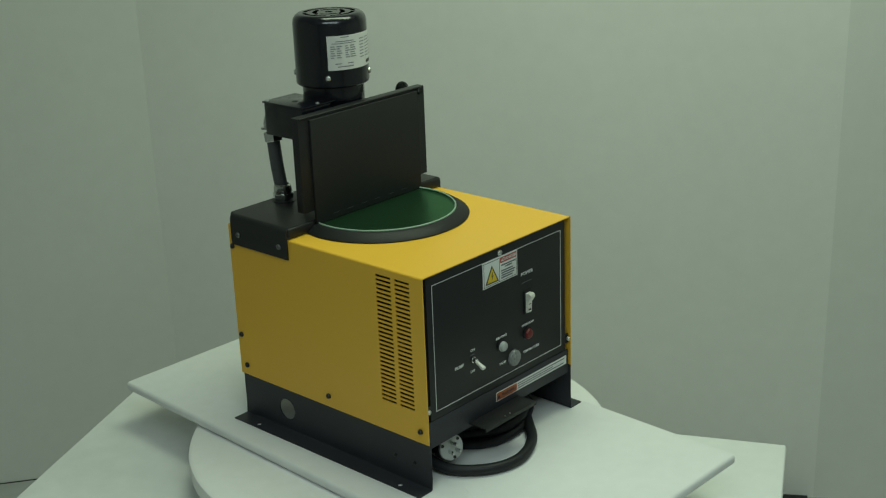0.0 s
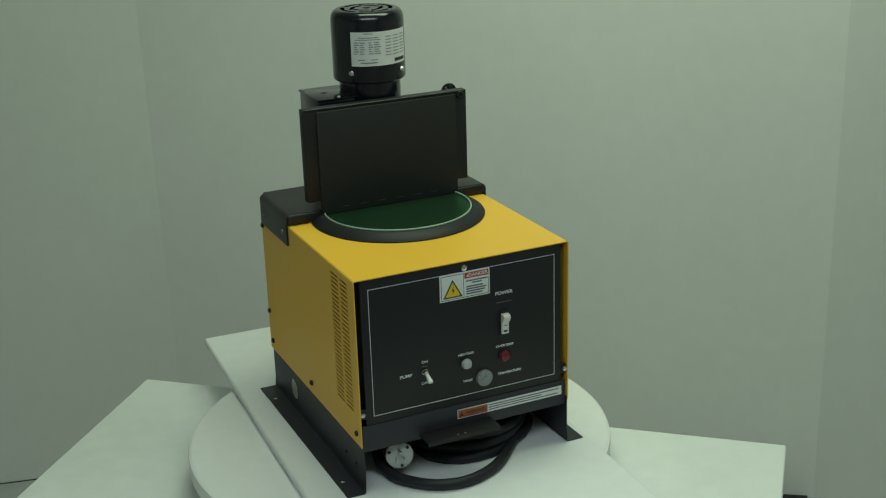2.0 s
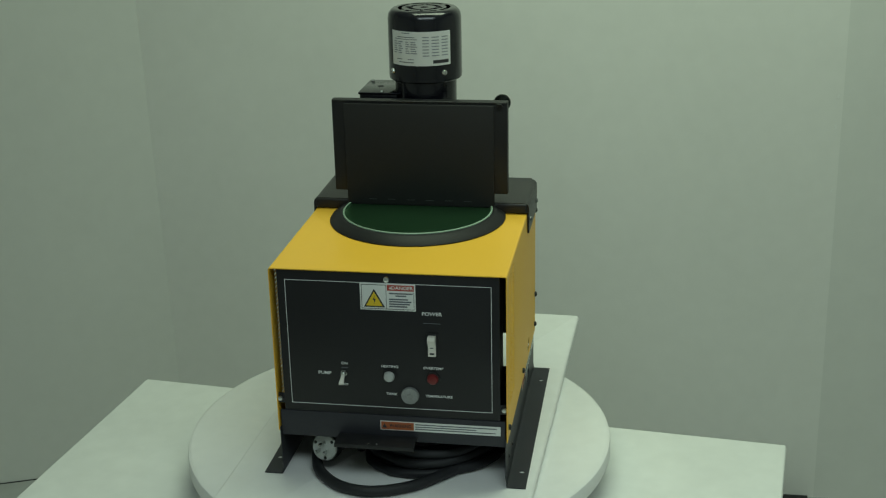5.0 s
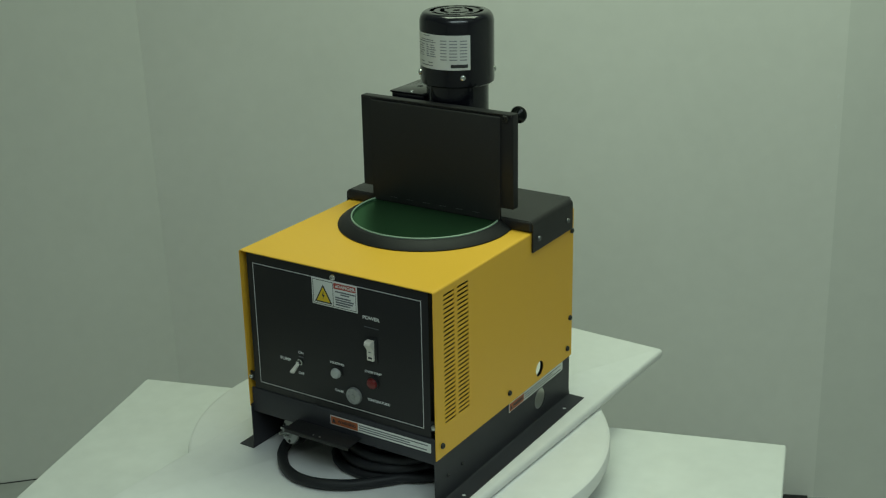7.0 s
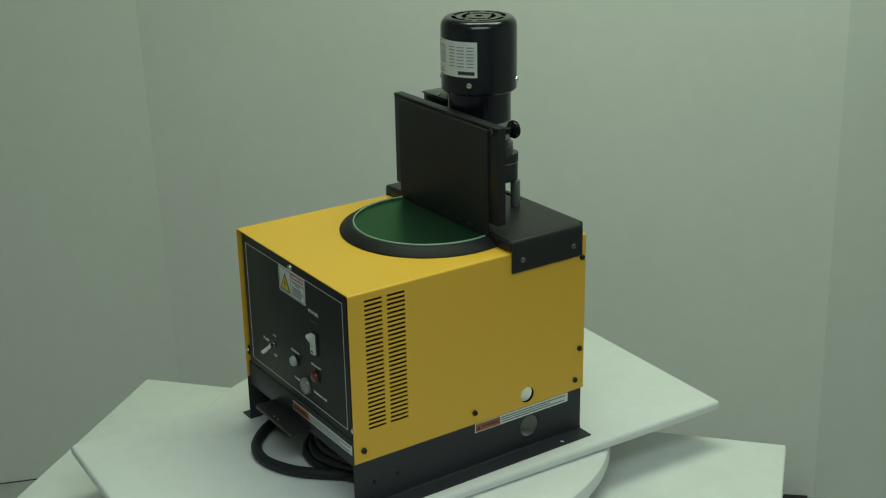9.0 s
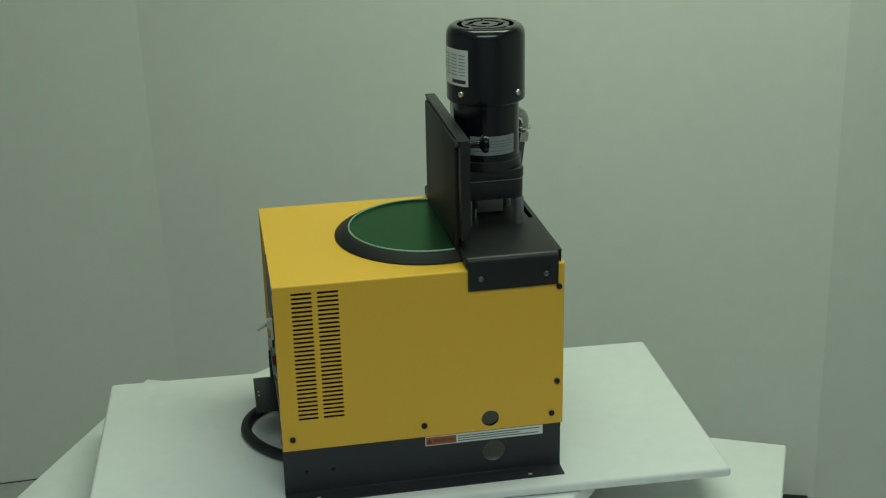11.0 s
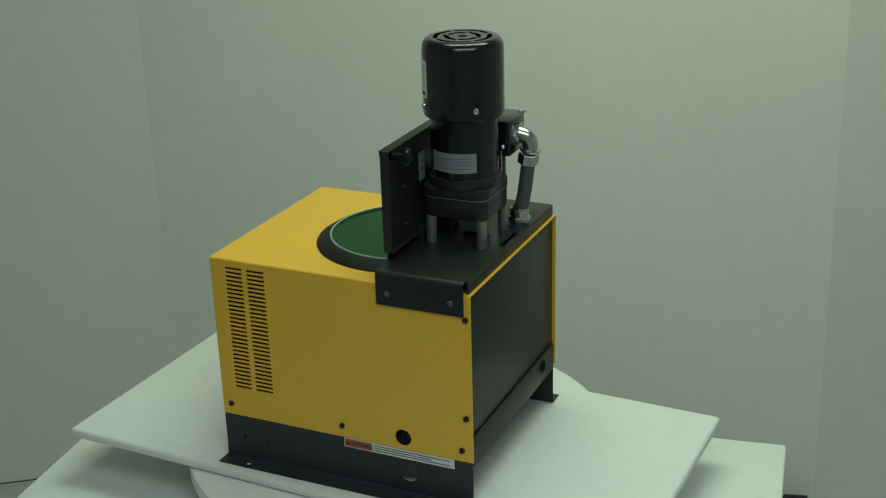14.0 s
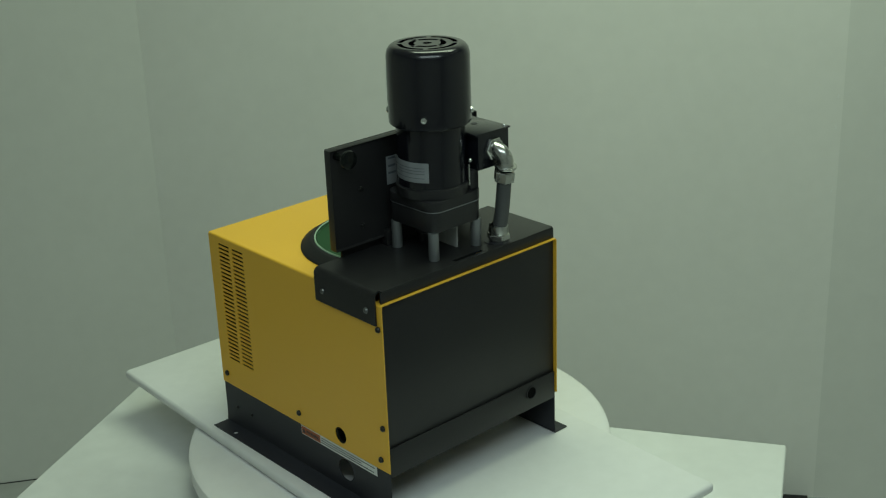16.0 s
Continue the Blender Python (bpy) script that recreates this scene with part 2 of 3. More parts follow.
bit.matrix_basis = pose(LEFT[0] + 0.006, LEFT[1] - 0.003, 0.05, 0, -8, SEAM)
tagged(bit, "small glossy white scrap standing in for a glint on the backdrop seam", "tape", "tape scraps")

# ---- the table ----
TAB = pose(-0.4656, 0.383, -0.09, 0, 0, -19.22)
table = thing("table", "white laminate table with square corners under the turntable", "table")
table.matrix_basis = TAB


def table_part(name, bm, mat):
    ob = obj(name, bm, mat)
    ob.parent = table
    return ob


table_part("tabletop", box(0, 1.154, -0.80, 0, -0.028, 0, 0.004, 3), TABLETOP)
for x in (0.05, 1.10):
    for y in (-0.05, -0.75):
        table_part("leg", lathe([(0, FLOOR + 0.09), (0.017, FLOOR + 0.09), (0.017, -0.028), (0, -0.028)], (x, y, 0), 20), STEEL)
stand = obj("bearing_ring", lathe([(0, -0.09), (0.15, -0.09), (0.155, -0.085), (0.155, -0.05), (0.15, -0.046), (0, -0.046)], n=64), BLACK)
tagged(stand, "low round black bearing base on the table", "bearing")

# ---- the turning disc and the board on it ----
disc = thing("turntable", "round white turntable top turning slowly on the table", "turntable")
for name, profile in (("disc", [(0, -0.0435), (0.3265, -0.0435), (0.3265, -0.0190), (0.3235, -0.0174), (0, -0.0172)]),
                      ("edge_band", [(0.3266, -0.0450), (0.3285, -0.0446), (0.3300, -0.0420), (0.3300, -0.0235), (0.3290, -0.0200), (0.3266, -0.0188), (0.3266, -0.0450)])):
    ob = obj(name, lathe(profile, n=128), FOAM)
    ob.parent = disc


def board():
    bm = box(-0.2215, 0.2215, -0.4605, 0.4605, -0.0165, -0.0004)
    upright = [e for e in bm.edges if abs(e.verts[0].co.z - e.verts[1].co.z) > 0.01]
    bmesh.ops.bevel(bm, geom=upright, offset=0.006, segments=4, profile=0.5, affect="EDGES")
    rim = [e for e in bm.edges if abs(e.verts[0].co.z - e.verts[1].co.z) < 1e-6 and len(e.link_faces) == 2 and abs(e.link_faces[0].normal.z - e.link_faces[1].normal.z) > 0.5]
    bmesh.ops.bevel(bm, geom=rim, offset=0.006, segments=4, profile=0.5, affect="EDGES")
    bmesh.ops.rotate(bm, verts=bm.verts, cent=(0, 0, 0), matrix=Matrix.Rotation(radians(-2.1), 3, "Z"))
    bmesh.ops.translate(bm, verts=bm.verts, vec=Vector((-0.013, 0.186, 0)) + OFF)
    return tagged(obj("board", bm, FOAM), "long white paper-wrapped board lying across the turntable", "board")


plank = board()

# ---- the machine ----
machine = thing("tank_machine", "yellow and black machine with round green tank and upright motor", "machine")
H, TOP, LEN = 0.165, 0.3195, 0.399
TX, TY = 0.0020, 0.2325


def shell():
    """The folded yellow cover: two sides with louvre slots and a top with the tank opening."""
    bm = bmesh.new()
    ys = [-0.003, 0.0215, 0.0490, 0.0565, 0.0850, 0.2758, 0.3098, LEN]
    slots, pitch, gap = 30, 0.00645, 0.0034
    zs = [0.0710, 0.0724, 0.1064]
    for k in range(slots):
        zs += [0.1175 + k * pitch, 0.1175 + k * pitch + gap]
    zs += [TOP - 0.003]
    cut = [(i, 3 + 2 * k) for k in range(slots) for i in (1, 3)]
    walls = [(sheet(ys, zs, lambda u, v: (H, u, v), cut, [(5, 1, 0.2928, 0.0894, 0.0125)]), (1, 0, 0)), (sheet(ys, zs, lambda u, v: (-H, u, v), cut), (-1, 0, 0))]
    xs = [-H + 0.003, TX - 0.127, TX + 0.127, H - 0.003]
    walls.append((sheet(xs, [-0.003, 0.1055, 0.3595, LEN], lambda u, v: (u, v, TOP), (), [(1, 1, TX, TY, 0.122)]), (0, 0, 1)))
    for piece, out in walls:
        join(bm, thicken_inward(piece, 0.0014, Vector(out)))
    for s in (1, -1):
        arc = [(s * (H - 0.003 + q * math.cos(radians(a))), TOP - 0.003 + q * math.sin(radians(a))) for q, turns in ((0.003, (0, 18, 36, 54, 72, 90)), (0.0016, (90, 72, 54, 36, 18, 0))) for a in turns]
        ends = [[bm.verts.new((x, y, z)) for x, z in arc] for y in (-0.003, LEN)]
        for k in range(len(arc)):
            n = (k + 1) % len(arc)
            bm.faces.new((ends[0][k], ends[0][n], ends[1][n], ends[1][k]))
        for k in range(5):
            for e in ends:
                bm.faces.new((e[k], e[k + 1], e[10 - k], e[11 - k]))
    return bm


cover = part("cover", shell(), YELLOW, machine, "yellow powder-coated folded cover with two rows of louvre slots")
for s in (1, -1):
    for y, z in ((0.0115, 0.0890), (0.197, 0.0892), (0.3826, 0.0880), (0.390, 0.1385), (0.3915, 0.2846)):
        screw("screw", (s * (H + 0.0012), y, z), (s, 0, 0), 0.0042, DARKZINC, cover, "black round-headed screw")
# added black sheets inside the cover, standing in for shade behind the slots
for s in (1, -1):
    part("vent_shade_sheet", box(*sorted((s * (H - 0.0300), s * (H - 0.0310))), 0.008, 0.20, 0.076, TOP - 0.006), PANEL, machine)
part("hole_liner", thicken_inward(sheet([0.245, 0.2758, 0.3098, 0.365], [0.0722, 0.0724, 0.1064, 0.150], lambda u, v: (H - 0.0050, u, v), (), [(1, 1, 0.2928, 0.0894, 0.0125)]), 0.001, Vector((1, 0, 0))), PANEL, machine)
part("floor_pan", box(-H + 0.004, H - 0.004, 0.006, 0.245, 0.0705, 0.0725), BLACK, machine)

bm = box(-0.1545, 0.1545, 0.0005, 0.004, 0.103, TOP - 0.002, 0.0006)
for s in (1, -1):
    box(*sorted((s * 0.1540, s * 0.1632)), 0.0006, 0.0030, 0.1130, 0.1280, 0.0004, bm=bm)
front = part("front_panel", bm, PANEL, machine, "black control panel with a thin white border line")
for x0, x1, z0, z1 in ((-0.1435, 0.1436, 0.3019, 0.3026), (-0.1435, 0.1436, 0.1147, 0.1154), (-0.1435, -0.1428, 0.1155, 0.3018), (0.1429, 0.1436, 0.1155, 0.3018)):
    part("border_line", box(x0, x1, 0.0001, 0.0006, z0, z1), PRINT, front, smooth=0)
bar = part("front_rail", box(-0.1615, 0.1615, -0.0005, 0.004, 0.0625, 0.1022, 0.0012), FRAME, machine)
bm = box(-0.0770, 0.0370, -0.0330, -0.0004, 0.0688, 0.0706, 0.0005)
box(-0.0770, 0.0370, -0.0330, -0.0314, 0.0650, 0.0690, 0.0005, bm=bm)
shelf = part("cord_shelf", bm, BLACK, machine, "narrow black folded shelf sticking out of the front rail")
for x in (-0.0281, -0.0168):
    part("shelf_hole", lathe([(0, 0.0704), (0.0016, 0.0704), (0.0014, 0.0708), (0, 0.0708)], (x, -0.0270, 0), 12), ZINC, shelf)
for x in (-0.1602, 0.1602):
    screw("screw", (x, -0.001, 0.1205), (0, -1, 0), 0.0036, ZINC, front, "bright zinc screw")
screw("screw", (0.0, 0.0002, 0.3083), (0, -1, 0), 0.0048, ZINC, front, "bright zinc screw")

# warning sign with a lightning triangle
sign = part("warning_sign", box(-0.0375, 0.0397, -0.0002, 0.0006, 0.2628, 0.3018, 0.0002), LABEL, front, "white label with a yellow triangle and a red heading")
FY = -0.0004


def flat(name, x0, x1, z0, z1, mat, parent, y=FY):
    return part(name, box(x0, x1, y, y + 0.0003, z0, z1), mat, parent, smooth=0)


def prism(points, y, depth=0.0003):
    bm = bmesh.new()
    a = [bm.verts.new((x, y, z)) for x, z in points]
    b = [bm.verts.new((x, y + depth, z)) for x, z in points]
    bm.faces.new(a)
    bm.faces.new(b[::-1])
    for k in range(len(a)):
        bm.faces.new((a[k], a[(k + 1) % len(a)], b[(k + 1) % len(a)], b[k]))
    return bm


flat("frame_line", -0.0355, -0.0008, 0.2995, 0.3003, INK, sign)
flat("frame_line", -0.0355, 0.0378, 0.2646, 0.2653, INK, sign)
flat("frame_line", -0.0355, -0.0348, 0.2653, 0.2995, INK, sign)
flat("frame_line", -0.0012, -0.0006, 0.2653, 0.2995, INK, sign)
flat("frame_line", 0.0372, 0.0378, 0.2653, 0.2910, INK, sign)
part("triangle", prism([(-0.0325, 0.2672), (-0.0030, 0.2672), (-0.01775, 0.2940)], -0.0005), INK, sign, smooth=0)
part("triangle", prism([(-0.0292, 0.2692), (-0.0063, 0.2692), (-0.01775, 0.2900)], -0.0008), SIGN, sign, smooth=0)
part("lightning_mark", prism([(-0.0168, 0.2845), (-0.0198, 0.2775), (-0.0176, 0.2778), (-0.0184, 0.2722), (-0.0152, 0.2792), (-0.0174, 0.2789)], -0.0011), INK, sign, smooth=0)
flat("heading", 0.0006, 0.0378, 0.2920, 0.3003, RED, sign)
lettering("DANGER", 0.0068, (0.0215, -0.0006, 0.2961), sign, LABEL, squeeze=1.1)
part("mark", prism([(0.0030, 0.2943), (0.0072, 0.2943), (0.0051, 0.2980)], -0.0007), LABEL, sign, smooth=0)
for x0, x1, z in ((0.003, 0.036, 0.2880), (0.012, 0.027, 0.2846), (0.003, 0.029, 0.2795), (0.003, 0.034, 0.2760), (0.003, 0.032, 0.2725), (0.003, 0.028, 0.2690)):
    flat("text_bar", x0, x1, z - 0.0010, z + 0.0010, GREYINK, sign)


# panel lettering
def words(text, size, x, z, squeeze=1.15):
    return lettering(text, size, (x, -0.0001, z), front, PRINT, squeeze=squeeze)


words("POWER", 0.0070, 0.0616, 0.2597)
words("PUMP", 0.0066, -0.0930, 0.1640)
words("ON", 0.0052, -0.0640, 0.1800)
words("OFF", 0.0050, -0.0650, 0.1475)
words("HEATING", 0.0050, 0.0002, 0.1782)
words("OVERTEMP", 0.0050, 0.0618, 0.1786)
words("TANK", 0.0050, 0.0020, 0.1362)
words("TEMPERATURE", 0.0050, 0.0690, 0.1358)
flat("print_line", 0.0495, 0.0735, 0.2455, 0.2463, GREYINK, front, 0.0001)
flat("print_line", -0.0685, -0.0600, 0.1725, 0.1737, GREYINK, front, 0.0001)

# rocker switch
rocker = part("power_switch", box(0.0535, 0.0705, -0.0016, 0.0010, 0.1960, 0.2320, 0.001), PANEL, front, "white rocker switch in a black bezel")
side = [(-0.001, 0.1985), (-0.0046, 0.1985), (-0.0050, 0.2140), (-0.0098, 0.2215), (-0.0112, 0.2240), (-0.0106, 0.2272), (-0.0085, 0.2288), (-0.001, 0.2288)]
bm = bmesh.new()
flanks = [[bm.verts.new((x, y, z)) for y, z in side] for x in (0.0560, 0.0664)]
for k in range(len(side)):
    n = (k + 1) % len(side)
    bm.faces.new((flanks[0][k], flanks[0][n], flanks[1][n], flanks[1][k]))
bm.faces.new(flanks[0])
bm.faces.new(flanks[1][::-1])
key = part("rocker", bm, WHITEPL, rocker, "white plastic rocker")
flat("text_bar", 0.0582, 0.0642, 0.2015, 0.2042, INK, rocker, -0.0052)
flat("text_bar", 0.0588, 0.0636, 0.2110, 0.2122, GREYINK, rocker, -0.0056)

# toggle switch
toggle = part("pump_switch", lathe([(0, 0.002), (0.0046, 0.002), (0.0046, -0.003), (0.0036, -0.003), (0.0036, -0.008), (0.0026, -0.009), (0, -0.008)], (-0.0650, 0, 0.1660), 20, (0, 1, 0)), STEEL, front, "toggle switch with a white paddle lever")
bm = box(-0.0035, 0.0035, -0.0022, 0.0022, 0, 0.018, 0.0015, 3)
for v in bm.verts:
    v.co.x *= 0.55 + 0.6 * v.co.z / 0.021
bmesh.ops.rotate(bm, verts=bm.verts, cent=(0, 0, 0), matrix=Matrix.Rotation(radians(117), 3, "X"))
bmesh.ops.translate(bm, verts=bm.verts, vec=(-0.0650, -0.006, 0.1655))
part("lever", bm, WHITEPL, toggle, "white plastic paddle lever")


def lamp(name, x, z, r, mat, label, depth):
    ring = part(name, lathe([(0, 0.001), (r + 0.0018, 0.001), (r + 0.0018, -0.0018), (r, -0.0024), (0, -0.0024)], (x, 0, z), 28, (0, 1, 0)), BLACK, front, label)
    part("lens", lathe([(r, -0.0020), (r * 0.98, -depth * 0.5), (r * 0.8, -depth * 0.85), (r * 0.4, -depth), (0, -depth)], (x, 0, z), 28, (0, 1, 0)), mat, ring, label)
    return ring


lamp("heating_lamp", -0.0005, 0.1643, 0.0078, FROST, "frosted white pilot lamp", 0.0085)
lamp("overtemp_lamp", 0.0610, 0.1632, 0.0082, REDLENS, "unlit red pilot lamp", 0.0065)
dial = part("temperature_dial", lathe([(0, 0.001), (0.0128, 0.001), (0.0128, -0.002), (0.0118, -0.0038), (0.0100, -0.0032), (0.0035, -0.0036), (0.0030, -0.0050), (0, -0.0052)], (0.0280, 0, 0.1355), 32, (0, 1, 0)), CLEAR, front, "round clear dial with a metal face")
for k in range(5):
    a = radians(40 + 50 * k)
    part("tick", box(-0.0004, 0.0004, -0.0040, -0.0034, -0.0010, 0.0010), GREYINK, dial, smooth=0).matrix_basis = Matrix.Translation((0.0280 + 0.0082 * math.cos(a), 0, 0.1355 + 0.0082 * math.sin(a)))


def notice(parent, place, length, height, colour_to):
    """A long warning strip: an orange field and a white field with unreadable lines."""
    def field(u0, u1, v0, v1, lift, mat, name):
        pts = [place(u, v, w) for w in (lift, lift + 0.0003) for u, v in ((u0, v0), (u1, v0), (u1, v1), (u0, v1))]
        bm = bmesh.new()
        vs = [bm.verts.new(p) for p in pts]
        for f in ((0, 1, 2, 3), (4, 5, 6, 7), (0, 1, 5, 4), (1, 2, 6, 5), (2, 3, 7, 6), (3, 0, 4, 7)):
            bm.faces.new([vs[k] for k in f])
        return bm, mat, name
    base = part("warning_strip", field(0, length, 0, height, 0, LABEL, "")[0], LABEL, parent, "white and orange warning strip", 0)
    part("orange_field", field(0.0012, colour_to, 0.0012, height - 0.0012, 0.0003, ORANGE, "")[0], ORANGE, base, smooth=0)
    bm = bmesh.new()
    low, high = [[bm.verts.new(place(u, v * height, w)) for u, v in ((0.0028, 0.26), (0.0095, 0.26), (0.00615, 0.74))] for w in (0.0006, 0.0009)]
    for f in (low, high, *((low[k], low[k - 1], high[k - 1], high[k]) for k in range(3))):
        bm.faces.new(f)
    part("warning_mark", bm, INK, base, smooth=0)
    for v, u1 in ((0.25, 0.96), (0.5, 0.8), (0.75, 0.97)):
        part("text_bar", field(colour_to + 0.002, length * u1, height * v - 0.0007, height * v + 0.0007, 0.0003, GREYINK, "")[0], GREYINK, base, smooth=0)
    return base


strip = notice(bar, lambda u, v, w: (-0.016 + u, -0.0007 - w, 0.0800 + v), 0.171, 0.0142, 0.048)
lettering("WARNING", 0.0074, (0.0130, -0.0014, 0.0870), strip, INK, squeeze=0.88)

# rear
part("rear_panel", box(-H + 0.0025, H - 0.0025, LEN - 0.0080, LEN - 0.0048, 0.1040, TOP - 0.0015, 0.0006), BLACK, machine, "plain black rear panel")
rail = part("rear_rail", box(-0.1615, 0.1615, LEN - 0.0045, LEN - 0.0015, 0.0630, 0.1070, 0.001), BLACK, machine)
part("rail_hole", lathe([(0, 0.0), (0.0092, 0.0), (0.0092, 0.0003), (0, 0.0004)], (-0.1110, LEN - 0.0014, 0.0900), 28, (0, 1, 0)), HOLE, rail)
part("grommet", lathe([(0.0088, -0.0005), (0.0108, -0.0005), (0.0108, 0.0010), (0.0098, 0.0014), (0.0088, 0.0010), (0.0088, -0.0005)], (-0.1110, LEN - 0.0015, 0.0900), 28, (0, 1, 0)), PANEL, rail, "black rubber grommet")


# base sides: upright plates with a foot flange
def base_side(s):
    bm = bmesh.new()
    ys = [-0.004, 0.280, 0.316, 0.3965]
    zs = [0.0024, 0.0180, 0.0540, 0.0755]
    sheet(ys, zs, lambda u, v: (s * 0.1628, u, v), (), [(1, 1, 0.298, 0.0355, 0.0168)], bm)
    yf = [-0.004, 0.034, 0.050, 0.340, 0.356, 0.3965]
    arc = [(0.1628, 0.0044), (0.1634, 0.0020), (0.1652, 0.0014)]
    sheet(yf, [0.1652, 0.174, 0.187, 0.1905], lambda u, v: (s * v, u, 0.0014), (), [(1, 1, 0.042, 0.1805, 0.0034), (3, 1, 0.348, 0.1805, 0.0034)], bm)
    for (x0, z0), (x1, z1) in zip([(0.1628, 0.0024), (0.1636, 0.0017)], [(0.1636, 0.0017), (0.1652, 0.0014)]):
        for a, b in zip(yf, yf[1:]):
            bm.faces.new([bm.verts.new(p) for p in ((s * x0, a, z0), (s * x0, b, z0), (s * x1, b, z1), (s * x1, a, z1))])
    return thicken(bm, 0.0012)


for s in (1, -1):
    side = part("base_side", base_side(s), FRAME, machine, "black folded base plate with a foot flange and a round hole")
    for y in (0.028, 0.066):
        screw("rivet", (s * 0.1638, y, 0.034), (s, 0, 0), 0.0026, DARKZINC, side)
    if s == 1:
        strip = notice(side, lambda u, v, w: (0.1642 + w, 0.198 + u, 0.0555 + v), 0.172, 0.0145, 0.045)
        lettering("WARNING", 0.0074, (0.1650, 0.2255, 0.0627), strip, INK, turn=(90, 0, 90), squeeze=0.88)

# tank: rubber ring, green lip, lined well
part("tank_ring", lathe([(0.1215, 0.300), (0.1215, TOP), (0.1328, TOP + 0.0004), (0.1333, TOP + 0.0016), (0.1322, TOP + 0.0032), (0.1190, TOP + 0.0112), (0.1165, TOP + 0.0122), (0.1140, TOP + 0.0122), (0.1130, TOP + 0.0110), (0.1130, 0.300)], (TX, TY, 0), 96), RING, machine, "smooth black rubber ring round the tank mouth")
part("tank_lip", lathe([(0.1134, TOP + 0.008), (0.1134, TOP + 0.0132), (0.1124, TOP + 0.0142), (0.1110, TOP + 0.0135), (0.1106, TOP + 0.008)], (TX, TY, 0), 96), GREENLIP, machine, "pale green rim of the tank lining")
part("tank_well", lathe([(0.1108, TOP + 0.0125), (0.1104, 0.300), (0.1100, 0.268), (0.1040, 0.262), (0.0, 0.262)], (TX, TY, 0), 96), GREEN, machine, "green lining of the round tank")
part("tank_cover", lathe([(0.0, TOP + 0.0040), (0.1100, TOP + 0.0040), (0.1103, TOP + 0.0100), (0.1098, TOP + 0.0106), (0.0, TOP + 0.0108)], (TX, TY, 0), 96), COVER, machine, "flat satin dark green disc closing the tank mouth")


# saddle plate over the rear of the cover
def saddle():
    bm = bmesh.new()
    x, zt, zb, r = 0.1682, 0.3372, 0.2893, 0.0085
    prof = [(-x, zb)] + [(-x + r - r * math.cos(radians(a)), zt - r + r * math.sin(radians(a))) for a in (0, 22.5, 45, 67.5, 90)]
    prof += [(-0.098, zt), (-0.050, zt), (-0.028, zt), (0.025, zt)]
    prof += [(-q, z) for q, z in reversed(prof[:6])]
    ys = [0.2626, 0.366, 0.383, 0.3895, 0.3957]
    cols = [[bm.verts.new((q, y, z)) for y in ys] for q, z in prof]
    for i, (a, b) in enumerate(zip(cols, cols[1:])):
        for j in range(len(ys) - 1):
            if (i, j) == (8, 2) or (j == 3 and not 5 <= i <= 9):
                continue
            bm.faces.new((a[j], a[j + 1], b[j + 1], b[j]))
    thicken(bm, 0.0026)
    return bm


bracket = part("saddle_plate", saddle(), BLACK, machine, "black folded saddle plate over the rear of the cover")
for s in (1, -1):
    part("front_lip", box(*sorted((s * 0.110, s * 0.1655)), 0.2602, 0.2680, TOP + 0.001, 0.3366, 0.0034, 3), BLACK, bracket)
    for y in (0.2800, 0.3722):
        screw("screw", (s * 0.1684, y, 0.3070), (s, 0, 0), 0.0042, DULLZINC, bracket, "dull grey round-headed screw")
part("rear_lip", box(-0.1615, 0.1615, 0.3925, 0.3952, TOP + 0.0005, 0.3355, 0.0008), BLACK, bracket)


# upright channel, shield and knob
def channel():
    """A shallow tray stood on edge: a plate with narrow flanges folded back all round."""
    bm = box(-0.1315, 0.1360, 0.2605, 0.2740, 0.3510, 0.4935)
    back = max(bm.faces, key=lambda f: f.calc_center_median().y)
    inner = bmesh.ops.inset_region(bm, faces=[back], thickness=0.0028)
    bmesh.ops.translate(bm, verts=back.verts, vec=(0, -0.0035, 0))
    edges = [e for e in bm.edges if all(v.co.y < 0.2615 for v in e.verts) or abs(e.verts[0].co.y - e.verts[1].co.y) > 0.01]
    bmesh.ops.bevel(bm, geom=edges, offset=0.0014, segments=2, profile=0.5, affect="EDGES")
    return bm


frame_plate = part("channel_plate", channel(), BLACK, machine, "upright black tray-shaped plate with folded flanges")
part("top_bead", tube([(-0.129, 0.2603, 0.4922), (0.0, 0.2600, 0.4922), (0.1335, 0.2603, 0.4922)], 0.0017, 10), BLACK, frame_plate)
for s in (1, -1):
    for z in (0.4298, 0.3766):
        screw("bolt", (s * 0.0862, 0.2712, z), (0, 1, 0), 0.0032, DARKZINC, frame_plate)
shield = part("shield", box(-0.1115, 0.1160, 0.2555, 0.2604, TOP + 0.0112, 0.4885, 0.0010), SHIELD, machine, "flat black shield standing over the tank mouth")
# grey dashes painted for the glints along the shield's lower edge
for k in range(6):
    x = -0.0718 + 0.0294 * k
    part("glint_dash", box(x - 0.0060, x + 0.0060, 0.2551, 0.2556, 0.3393, 0.3399), CONDUIT, shield, "thin grey dash painted as a glint at the shield foot", 0)
part("foot_bracket", box(-0.050, 0.050, 0.2640, 0.2790, 0.3372, 0.3600, 0.001), BLACK, machine)
part("pull_knob", lathe([(0, 0.0), (0.0052, 0.0), (0.0048, 0.010), (0.0052, 0.020), (0.0085, 0.0225), (0.0120, 0.0250), (0.0130, 0.0280), (0.0122, 0.0310), (0.0070, 0.0330), (0, 0.0336)], (0.1240, 0.2690, 0.4845), 32, (0, 1, 0)), KNOB, frame_plate, "glossy black round pull knob")
